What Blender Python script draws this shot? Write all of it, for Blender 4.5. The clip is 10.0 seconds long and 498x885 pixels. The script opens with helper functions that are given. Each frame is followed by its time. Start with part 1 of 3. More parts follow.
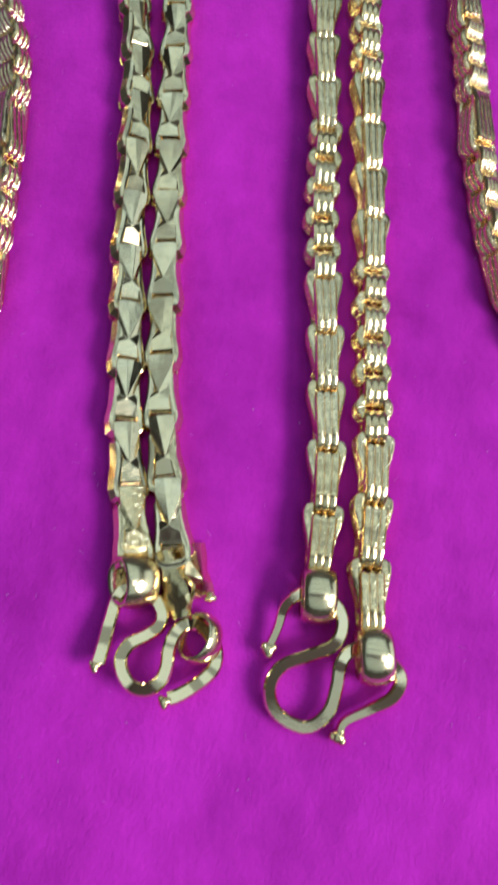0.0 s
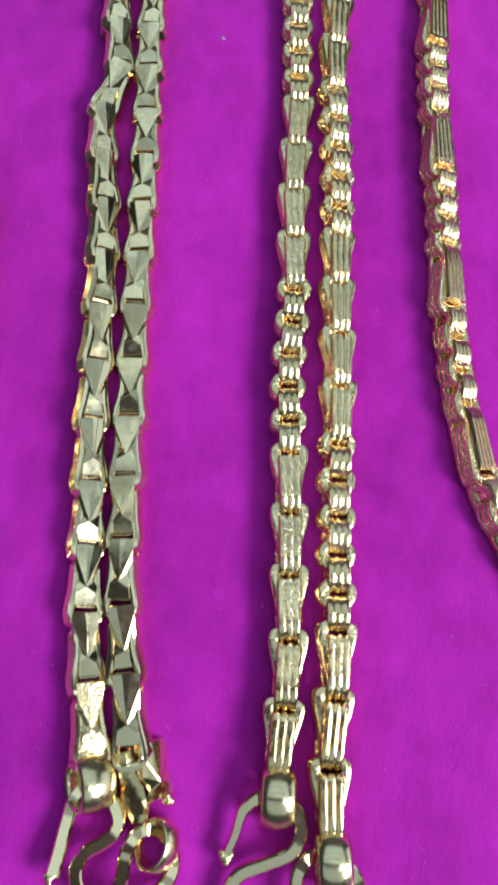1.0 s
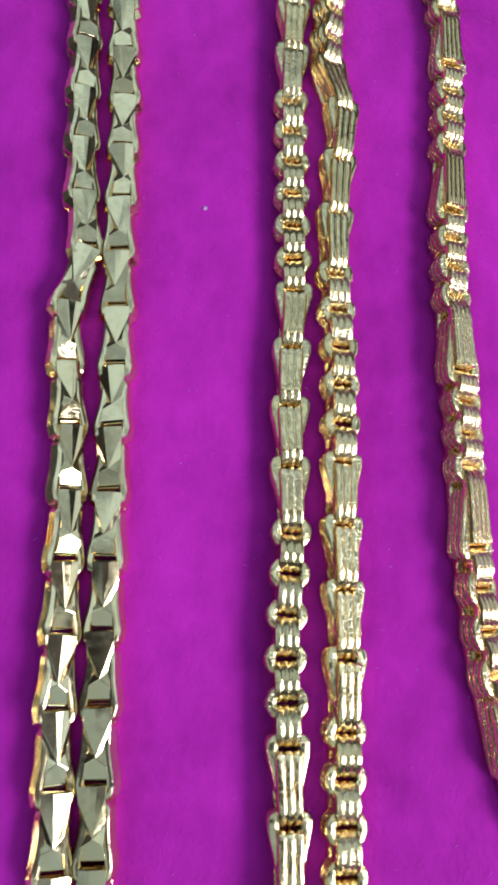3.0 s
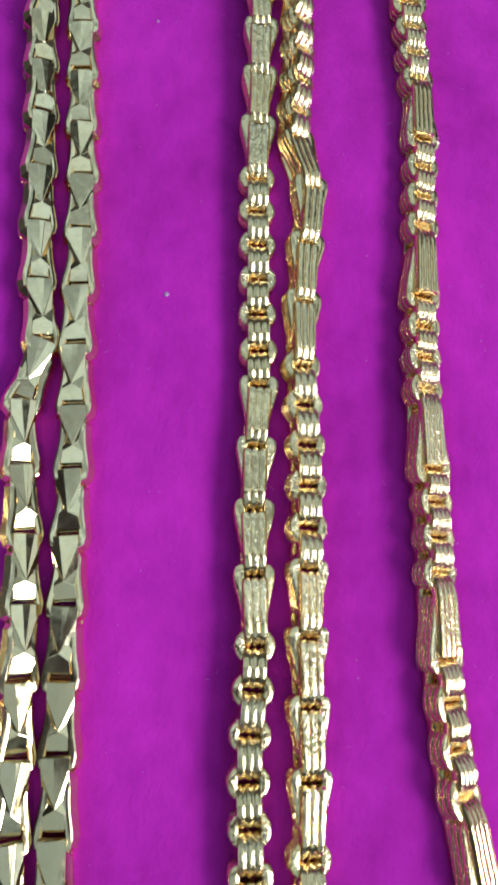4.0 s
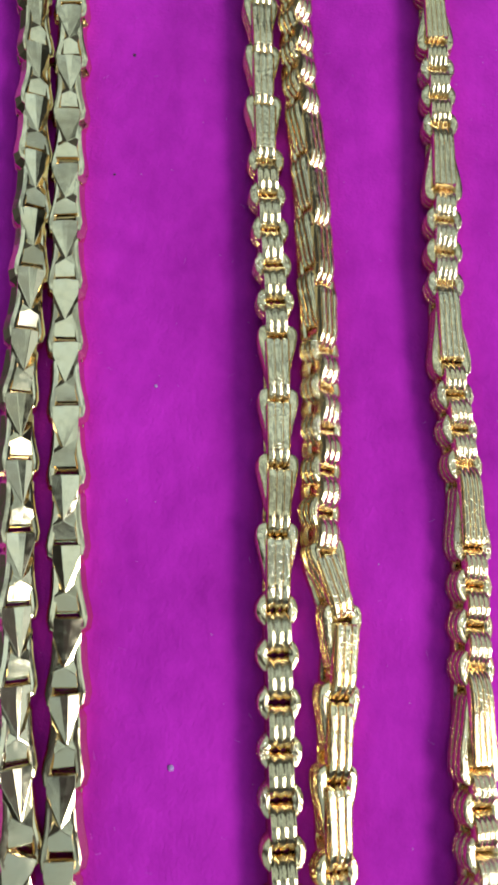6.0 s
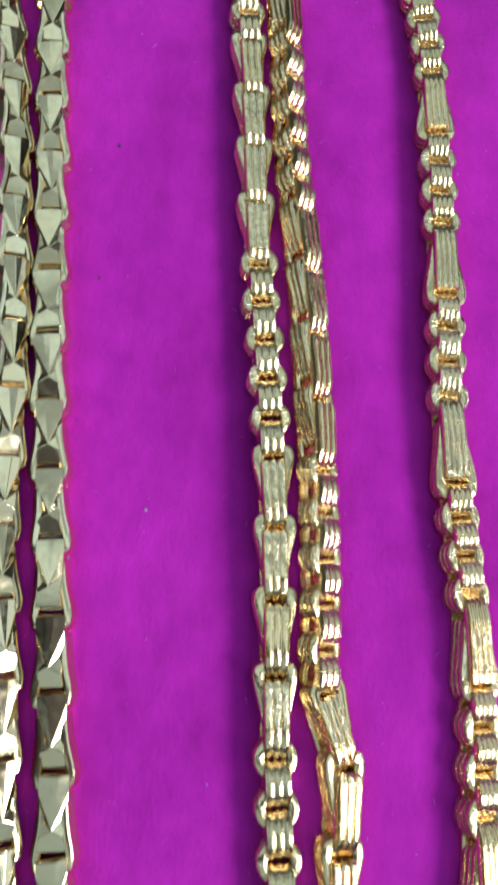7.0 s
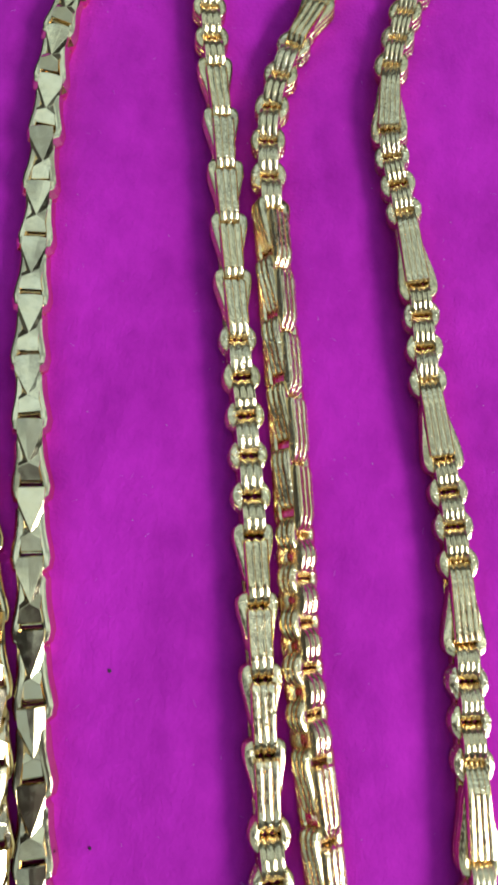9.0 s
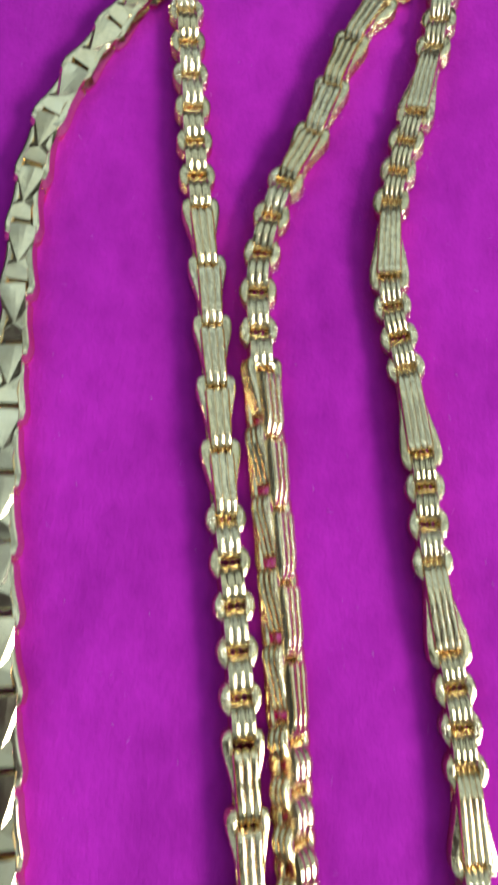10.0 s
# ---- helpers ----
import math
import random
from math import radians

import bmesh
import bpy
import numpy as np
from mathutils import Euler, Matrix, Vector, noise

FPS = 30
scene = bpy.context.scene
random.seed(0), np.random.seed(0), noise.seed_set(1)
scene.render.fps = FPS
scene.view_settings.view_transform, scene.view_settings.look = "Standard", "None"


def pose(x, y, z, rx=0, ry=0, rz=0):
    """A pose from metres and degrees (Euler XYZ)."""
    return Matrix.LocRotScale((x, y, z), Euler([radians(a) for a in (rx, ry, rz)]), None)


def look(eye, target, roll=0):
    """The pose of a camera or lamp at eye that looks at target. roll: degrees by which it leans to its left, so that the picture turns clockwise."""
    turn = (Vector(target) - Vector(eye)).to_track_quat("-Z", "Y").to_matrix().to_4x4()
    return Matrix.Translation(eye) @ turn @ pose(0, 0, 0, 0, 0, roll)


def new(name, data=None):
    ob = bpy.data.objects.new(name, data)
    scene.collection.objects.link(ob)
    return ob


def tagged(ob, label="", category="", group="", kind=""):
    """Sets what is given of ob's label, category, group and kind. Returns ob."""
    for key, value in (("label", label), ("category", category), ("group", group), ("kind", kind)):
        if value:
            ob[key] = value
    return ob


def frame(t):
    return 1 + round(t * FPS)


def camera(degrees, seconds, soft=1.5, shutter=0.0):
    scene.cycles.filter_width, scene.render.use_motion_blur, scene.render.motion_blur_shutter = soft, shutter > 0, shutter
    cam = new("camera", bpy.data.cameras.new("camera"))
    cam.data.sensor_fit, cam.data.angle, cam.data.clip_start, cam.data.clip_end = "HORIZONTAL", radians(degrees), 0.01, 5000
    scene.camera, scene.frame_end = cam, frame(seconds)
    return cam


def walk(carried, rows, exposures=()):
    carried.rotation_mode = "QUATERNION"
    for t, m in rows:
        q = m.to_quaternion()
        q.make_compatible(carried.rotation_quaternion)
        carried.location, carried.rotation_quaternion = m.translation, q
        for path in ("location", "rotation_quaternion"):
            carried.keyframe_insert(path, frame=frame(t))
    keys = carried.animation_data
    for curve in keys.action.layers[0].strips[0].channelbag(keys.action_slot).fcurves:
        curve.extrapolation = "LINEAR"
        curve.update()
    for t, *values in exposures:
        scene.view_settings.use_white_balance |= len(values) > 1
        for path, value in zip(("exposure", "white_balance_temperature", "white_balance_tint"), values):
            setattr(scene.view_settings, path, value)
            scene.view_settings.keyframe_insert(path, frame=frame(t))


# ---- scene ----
MM = 0.001

# ---- camera and walk ----
cam = camera(38.0, 10.0, soft=3.1, shutter=0.3)
ROWS = [
    (0, (40.08, 0.18, 107.09), (40.40, 29.34, 11.43), 6.86),
    (0.2, (41.24, 6.14, 109.09), (41.61, 36.30, 13.75), 7.03),
    (0.5, (41.60, 13.56, 110.22), (42.42, 42.29, 14.44), 8.07),
    (0.7, (41.92, 16.89, 111.26), (42.51, 46.02, 15.60), 7.58),
    (1, (42.30, 28.81, 114.17), (43.00, 57.16, 18.28), 7.81),
    (1.2, (39.87, 33.12, 112.98), (40.32, 61.49, 17.09), 7.26),
    (1.5, (41.29, 41.59, 112.69), (41.43, 69.37, 16.63), 6.58),
    (1.7, (38.84, 47.12, 114.11), (39.18, 74.44, 17.92), 6.95),
    (2, (38.84, 50.24, 111.47), (39.66, 77.50, 15.26), 7.88),
    (2.2, (38.25, 52.37, 113.09), (38.92, 79.39, 16.81), 7.40),
    (2.5, (36.24, 60.14, 111.11), (36.43, 86.86, 14.75), 6.15),
    (2.7, (38.15, 68.38, 110.29), (38.70, 94.66, 13.81), 6.84),
    (3, (39.33, 74.07, 108.45), (40.37, 100.19, 11.92), 7.78),
    (3.2, (42.00, 77.31, 107.54), (43.13, 103.26, 10.97), 7.84),
    (4.3, (42.39, 101.31, 109.33), (44.81, 125.59, 12.36), 10.67),
    (4.5, (42.69, 108.40, 109.00), (45.09, 132.85, 12.07), 10.52),
    (4.8, (38.40, 115.20, 107.66), (41.39, 139.39, 10.67), 11.89),
    (5, (34.80, 119.97, 106.68), (37.95, 144.74, 9.84), 12.00),
    (5.2, (37.21, 128.37, 105.06), (40.22, 152.87, 8.16), 11.73),
    (5.5, (37.45, 143.11, 107.93), (40.24, 167.71, 11.05), 10.89),
    (5.7, (35.88, 152.30, 107.10), (38.66, 177.39, 10.34), 10.72),
    (6.8, (31.10, 174.83, 105.08), (35.95, 198.62, 8.07), 15.56),
    (7, (31.46, 181.37, 104.97), (35.92, 205.36, 7.99), 14.34),
    (7.2, (31.28, 190.99, 104.77), (36.23, 214.69, 7.74), 15.52),
    (7.5, (30.09, 199.40, 102.81), (35.97, 223.11, 5.84), 17.64),
    (7.8, (28.52, 203.67, 102.20), (33.69, 226.95, 5.09), 16.08),
    (8, (29.25, 207.83, 103.05), (33.73, 231.13, 5.91), 14.17),
    (8.2, (29.60, 220.59, 107.06), (33.51, 242.86, 9.65), 13.01),
    (8.3, (28.92, 227.77, 107.73), (32.77, 250.24, 10.36), 12.68),
    (8.5, (27.55, 242.98, 113.31), (31.00, 265.27, 15.89), 11.70),
    (8.7, (25.87, 254.47, 115.06), (30.00, 276.49, 17.61), 13.60),
    (9, (25.15, 265.66, 111.05), (30.27, 287.38, 13.57), 16.12),
    (9.2, (24.54, 268.99, 110.79), (29.73, 290.61, 13.29), 16.34),
    (9.5, (25.31, 271.62, 107.54), (30.30, 293.35, 10.06), 15.71),
    (9.8, (26.84, 282.10, 110.58), (31.22, 302.86, 12.86), 14.46),
    (10, (27.07, 295.43, 108.72), (30.97, 316.09, 10.96), 13.12),
]
walk(cam, [(t, look([v * MM for v in eye], [v * MM for v in aim], roll)) for t, eye, aim, roll in ROWS],
     exposures=((0.0, 0.0), (2.5, -0.06), (4.4, -0.09), (5.2, -0.02), (7.0, 0.0), (10.0, 0.06)))

# ---- world, lamps ----
world = bpy.data.worlds.new("shop_air")
scene.world = world
world.use_nodes = True
world.node_tree.nodes["Background"].inputs["Color"].default_value = (0.9, 0.95, 1.0, 1)
world.node_tree.nodes["Background"].inputs["Strength"].default_value = 0.0


def area_lamp(x, y, z, sx, sy, watts, colour, aim=(0.03, 0.2, 0.0)):
    data = bpy.data.lights.new("unseen_lamp", "AREA")
    data.shape, data.size, data.size_y = "RECTANGLE", sx, sy
    data.energy, data.color = watts, colour
    ob = new("unseen_lamp", data)
    ob.matrix_world = look((x, y, z), aim)
    return ob


COOL = (0.64, 0.95, 1.08)
area_lamp(0.15, 1.52, 1.89, 3.6, 2.96, 11.2, COOL, (0.15, 1.52001, 0.0))     # added glowing panel ahead of the counter, for gold tops to mirror
for row in range(5):
    area_lamp(0.15, 0.24 + 0.60 * row, 1.87, 3.6, 0.30, 1.9, COOL, (0.15, 0.24001 + 0.60 * row, 0.0))   # added strips over that panel, to vary what the facets mirror
area_lamp(0.15, -1.43, 1.88, 3.6, 2.1, 10.5, COOL, (0.15, -1.42999, 0.0))   # second added panel behind it, brightens link faces that lean back
area_lamp(1.45, -0.45, 1.06, 0.85, 0.55, 40, (0.85, 0.97, 1.06))           # bright display lamp beside the counter
area_lamp(1.08, -0.25, 1.86, 0.55, 0.45, 3.6, (0.84, 0.98, 1.08), (1.08, -0.24999, 0.0))   # added spot, whitens the left cut strand's sloping facets
area_lamp(2.40, 0.30, 0.75, 3.00, 1.20, 9.0, (0.70, 0.95, 1.08), (0.0, 0.30, 0.5))   # added dim panel to the east, lifts the rolled strand's right faces


# ---- materials ----
def material(name, rough=0.5, metal=0.0):
    m = bpy.data.materials.new(name)
    m.use_nodes = True
    b = m.node_tree.nodes["Principled BSDF"]
    b.inputs["Roughness"].default_value, b.inputs["Metallic"].default_value = rough, metal
    return m, m.node_tree, b


def node(tree, kind, **values):
    n = tree.nodes.new(kind)
    for k, v in values.items():
        n.inputs[k].default_value = v
    return n


def ramp(tree, fac, low, high, a=0.3, b=0.7):
    n = tree.nodes.new("ShaderNodeValToRGB")
    n.color_ramp.elements[0].position, n.color_ramp.elements[1].position = a, b
    n.color_ramp.elements[0].color, n.color_ramp.elements[1].color = (*low, 1), (*high, 1)
    tree.links.new(fac, n.inputs["Fac"])
    return n.outputs["Color"]


def noise_of(tree, vector, scale, detail=3.0, rough=0.55):
    n = node(tree, "ShaderNodeTexNoise", Scale=scale, Detail=detail, Roughness=rough)
    tree.links.new(vector, n.inputs["Vector"])
    return n.outputs["Fac"]


def gold(name, low, high, rough_low, rough_high, bump, grain=2600.0, deep=0.0001, sparse=False):
    """Polished cast gold: slight alloy tint per piece, casting grain stronger on some pieces, rubbed spots."""
    m, tree, b = material(name, 0.15, 1.0)
    co = tree.nodes.new("ShaderNodeTexCoord").outputs["Object"]
    info = tree.nodes.new("ShaderNodeObjectInfo").outputs["Random"]
    patch = noise_of(tree, co, 420.0, 2.0)
    mix = tree.nodes.new("ShaderNodeMath")
    mix.operation = "MULTIPLY_ADD"
    tree.links.new(info, mix.inputs[0])
    mix.inputs[1].default_value = 0.35
    half = tree.nodes.new("ShaderNodeMath")
    half.operation = "MULTIPLY"
    tree.links.new(patch, half.inputs[0])
    half.inputs[1].default_value = 0.65
    tree.links.new(half.outputs[0], mix.inputs[2])
    tree.links.new(ramp(tree, mix.outputs[0], low, high, 0.2, 0.8), b.inputs["Base Color"])
    shift = tree.nodes.new("ShaderNodeVectorMath")
    shift.operation = "ADD"
    tree.links.new(co, shift.inputs[0])
    tree.links.new(info, shift.inputs[1])
    fine = noise_of(tree, shift.outputs[0], grain, 3.0)
    r = node(tree, "ShaderNodeMapRange", **{"To Min": rough_low, "To Max": rough_high})
    r.inputs["From Min"].default_value, r.inputs["From Max"].default_value = 0.35, 0.7
    tree.links.new(fine, r.inputs["Value"])
    tree.links.new(r.outputs["Result"], b.inputs["Roughness"])
    force = node(tree, "ShaderNodeMapRange", **{"To Min": 0.35 * bump, "To Max": 1.3 * bump})
    tree.links.new(info, force.inputs["Value"])
    bp = node(tree, "ShaderNodeBump", Distance=deep)
    tree.links.new(force.outputs["Result"], bp.inputs["Strength"])
    if sparse:
        lump = node(tree, "ShaderNodeMapRange", **{"From Min": 0.52, "From Max": 0.72})
        tree.links.new(fine, lump.inputs["Value"])
        tree.links.new(lump.outputs["Result"], bp.inputs["Height"])
    else:
        tree.links.new(fine, bp.inputs["Height"])
    tree.links.new(bp.outputs["Normal"], b.inputs["Normal"])
    return m


GOLD_RIB = gold("ribbed_gold", (0.91, 0.650, 0.345), (0.96, 0.750, 0.485), 0.07, 0.15, 0.8, 2700.0, 0.00014)
GOLD_PLATE = gold("hammered_gold", (0.91, 0.660, 0.355), (0.96, 0.760, 0.495), 0.07, 0.15, 1.0, 2000.0, 0.00004, True)
GOLD_EDGE = gold("pitted_gold", (0.91, 0.660, 0.355), (0.96, 0.760, 0.495), 0.07, 0.16, 1.0, 1900.0, 0.00012, True)
GOLD_CUT = gold("cut_gold", (0.92, 0.680, 0.385), (0.96, 0.765, 0.50), 0.06, 0.18, 0.07, 900.0)
GOLD_WIRE = gold("wire_gold", (0.92, 0.682, 0.40), (0.96, 0.760, 0.50), 0.02, 0.07, 0.05)
GOLD_BAIL = gold("bail_gold", (0.91, 0.682, 0.38), (0.96, 0.770, 0.49), 0.17, 0.24, 0.06)
GOLD_CAST = gold("cast_gold", (0.89, 0.643, 0.32), (0.96, 0.751, 0.44), 0.08, 0.25, 1.8, 1500.0)


def plush():
    """Magenta velvet: short brushed pile with lighter and darker swathes."""
    m, tree, b = material("magenta_velvet", 0.85)
    co = tree.nodes.new("ShaderNodeTexCoord").outputs["Object"]
    lie = tree.nodes.new("ShaderNodeMapping")
    lie.inputs["Scale"].default_value = (1.0, 0.7, 1.0)
    tree.links.new(co, lie.inputs["Vector"])
    wide = noise_of(tree, lie.outputs["Vector"], 42.0, 3.0)
    mid = noise_of(tree, lie.outputs["Vector"], 210.0, 5.0, 0.7)
    fine = noise_of(tree, co, 1900.0, 4.0)
    add = tree.nodes.new("ShaderNodeMath")
    add.operation = "MULTIPLY_ADD"
    add.inputs[1].default_value = 0.45
    tree.links.new(mid, add.inputs[0])
    part_wide = tree.nodes.new("ShaderNodeMath")
    part_wide.operation = "MULTIPLY"
    part_wide.inputs[1].default_value = 0.55
    tree.links.new(wide, part_wide.inputs[0])
    tree.links.new(part_wide.outputs[0], add.inputs[2])
    tree.links.new(ramp(tree, add.outputs[0], (0.35, 0.008, 0.285), (0.61, 0.022, 0.49), 0.32, 0.69), b.inputs["Base Color"])
    b.inputs["Sheen Weight"].default_value = 0.5
    b.inputs["Sheen Roughness"].default_value = 0.35
    b.inputs["Sheen Tint"].default_value = (0.82, 0.36, 0.97, 1)
    b.inputs["Specular IOR Level"].default_value = 0.15
    bp = node(tree, "ShaderNodeBump", Strength=0.36, Distance=0.0003)
    tree.links.new(fine, bp.inputs["Height"])
    bp2 = node(tree, "ShaderNodeBump", Strength=0.3, Distance=0.0012)
    tree.links.new(mid, bp2.inputs["Height"])
    tree.links.new(bp2.outputs["Normal"], bp.inputs["Normal"])
    tree.links.new(bp.outputs["Normal"], b.inputs["Normal"])
    return m


VELVET = plush()


def painted(name, low, high, scale, rough=0.7):
    m, tree, b = material(name, rough)
    co = tree.nodes.new("ShaderNodeTexCoord").outputs["Object"]
    tree.links.new(ramp(tree, noise_of(tree, co, scale), low, high), b.inputs["Base Color"])
    return m


WALL = painted("wall_paint", (0.12, 0.11, 0.11), (0.16, 0.15, 0.15), 3.0)
CEIL = painted("ceiling_paint", (0.12, 0.115, 0.12), (0.16, 0.15, 0.16), 3.0)
TILE = painted("floor_stone", (0.30, 0.29, 0.27), (0.40, 0.39, 0.36), 5.0, 0.4)
WOOD = painted("counter_wood", (0.16, 0.09, 0.05), (0.24, 0.14, 0.08), 12.0, 0.5)


# ---- mesh helpers ----
def mesh_of(name, verts, faces, mat, smooth=True):
    me = bpy.data.meshes.new(name)
    me.from_pydata(verts, [], faces)
    me.materials.append(mat)
    if smooth:
        me.polygons.foreach_set("use_smooth", [True] * len(me.polygons))
    me.update()
    return me


def box_mesh(name, a, b, mat):
    (x0, y0, z0), (x1, y1, z1) = a, b
    v = [(x, y, z) for z in (z0, z1) for y in (y0, y1) for x in (x0, x1)]
    f = [(0, 2, 3, 1), (4, 5, 7, 6), (0, 1, 5, 4), (2, 6, 7, 3), (0, 4, 6, 2), (1, 3, 7, 5)]
    return mesh_of(name, v, f, mat, False)


def smoothstep(a, b, x):
    t = min(1.0, max(0.0, (x - a) / (b - a)))
    return t * t * (3 - 2 * t)


# ---- strand paths: plan points in millimetres, from the clasp upwards ----
def catmull(points, step=0.5):
    """A smooth dense line through plan points, with its running length."""
    pts = [Vector(p) for p in points]
    pts = [2 * pts[0] - pts[1], *pts, 2 * pts[-1] - pts[-2]]
    line = []
    for a, b, c, d in zip(pts, pts[1:], pts[2:], pts[3:]):
        n = max(2, int((c - b).length / step))
        for i in range(n):
            t = i / n
            line.append(0.5 * ((2 * b) + (c - a) * t + (2 * a - 5 * b + 4 * c - d) * t * t + (3 * b - 3 * c + d - a) * t ** 3))
    line.append(pts[-2])
    return line


class Strand:
    def __init__(self, points, rolls, height):
        self.line = catmull(points)
        self.y = [p[1] for p in self.line]
        self.far = np.concatenate([[0], np.cumsum([(b - a).length for a, b in zip(self.line, self.line[1:])])])
        self.rolls, self.height = rolls, height

    def length_at(self, y):
        return float(np.interp(y, np.maximum.accumulate(self.y), self.far))

    def point(self, s):
        return Vector([float(np.interp(s, self.far, [p[k] for p in self.line])) for k in (0, 1)])

    def roll(self, y):
        return float(np.interp(y, [r[0] for r in self.rolls], [r[1] for r in self.rolls]))

    def pose_between(self, s0, s1, extra_roll=0.0, lift=0.0):
        """A piece's pose: y along the strand from s0 to s1, z up, rolled about its length."""
        a, b = self.point(s0), self.point(s1)
        d = (b - a).normalized()
        turn = math.atan2(-d[0], d[1])
        c = (a + b) / 2
        r = radians(self.roll(c[1]) + extra_roll)
        return (Matrix.Translation((c[0] * MM, c[1] * MM, (self.height + lift) * MM))
                @ Matrix.Rotation(turn, 4, "Z") @ Matrix.Rotation(r, 4, "Y"))


def gaps_of(strand, start, groups):
    """Running lengths of the joints: groups are (count, y where the group ends), each evenly divided."""
    marks = [(strand.length_at(start), "")]
    for kind, count, end in groups:
        s0, s1 = marks[-1][0], strand.length_at(end)
        marks += [(s0 + (s1 - s0) * (i + 1) / count, kind) for i in range(count)]
    return marks


# ---- links ----
def smooth_curve(points, n):
    """n points evenly along a smooth line through (y, z) points."""
    line = catmull([(p[0], p[1], 0) for p in points], 0.12)
    far = np.concatenate([[0], np.cumsum([(q - p).length for p, q in zip(line, line[1:])])])
    at = np.linspace(0, far[-1], n)
    return [Vector((float(np.interp(v, far, [p[0] for p in line])), float(np.interp(v, far, [p[1] for p in line])))) for v in at]


# rib sections: share of the rib's width, height in rib units
SOFT_RIB = ((0.0, -0.75), (0.12, -0.45), (0.28, 0.45), (0.5, 0.8), (0.72, 0.45), (0.88, -0.45))
FLAT_RIB = ((0.0, -1.7), (0.07, -1.6), (0.13, 0.10), (0.24, 0.45), (0.5, 0.72), (0.76, 0.45), (0.87, 0.10), (0.93, -1.6))
FINE_RIB = ((0.0, -1.1), (0.10, -0.8), (0.2, 0.3), (0.36, 0.6), (0.5, 0.68), (0.64, 0.6), (0.8, 0.3), (0.90, -0.8))


def band_loop(name, outline, width, thick, ribs, rib, mat, shape=SOFT_RIB, n=19, wide=0.0, swell=1.05, wave=0.0, crease=38):
    """A link: a ribbed strip bent into a closed loop in the y-z plane. outline: its upper half from one end to the other;
    wide: how much broader the strip is at the +y end; wave: unevenness of the ribs."""
    upper = smooth_curve(outline, n)
    loop = upper + [Vector((p[0], -p[1])) for p in reversed(upper[1:-1])]
    if loop[0][0] > loop[n - 1][0]:
        loop.reverse()
    count = len(loop)
    far = max(abs(p[0]) for p in loop)
    normals = []
    for i in range(count):
        d = loop[(i + 1) % count] - loop[i - 1]
        q = Vector((d[1], -d[0])).normalized()
        normals.append(q if q.dot(loop[i]) > 0 else -q)
    prof = []
    for k in range(ribs):
        prof += [((k + a) / ribs - 0.5, rib * h) for a, h in shape]
    prof[0] = (-0.5, -0.4 * rib)
    prof.append((0.5, -0.4 * rib))
    prof += [(0.522, -thick * 0.12), (0.545, -thick * 0.3), (0.556, -thick * 0.55), (0.545, -thick * 0.8), (0.46, -thick), (0.0, -thick * swell),
             (-0.46, -thick), (-0.545, -thick * 0.8), (-0.556, -thick * 0.55), (-0.545, -thick * 0.3), (-0.522, -thick * 0.12)]
    verts, faces, m = [], [], len(prof)
    for p, q in zip(loop, normals):
        w = width * (1 + wide * p[0] / far)
        for u, h in prof:
            e = p + q * (h + wave * noise.noise(Vector((u * 9.0, p[0] * 1.7, p[1]))))
            verts.append((u * w * MM, e[0] * MM, e[1] * MM))
    for i in range(count):
        for j in range(m):
            a, b = i * m + j, i * m + (j + 1) % m
            c, d = (i + 1) % count * m + (j + 1) % m, (i + 1) % count * m + j
            faces.append((a, b, c, d))
    me = mesh_of(name, verts, faces, mat)
    bm = bmesh.new()
    bm.from_mesh(me)
    bmesh.ops.recalc_face_normals(bm, faces=bm.faces)
    bm.to_mesh(me)
    bm.free()
    me.set_sharp_from_angle(angle=radians(crease))
    return me


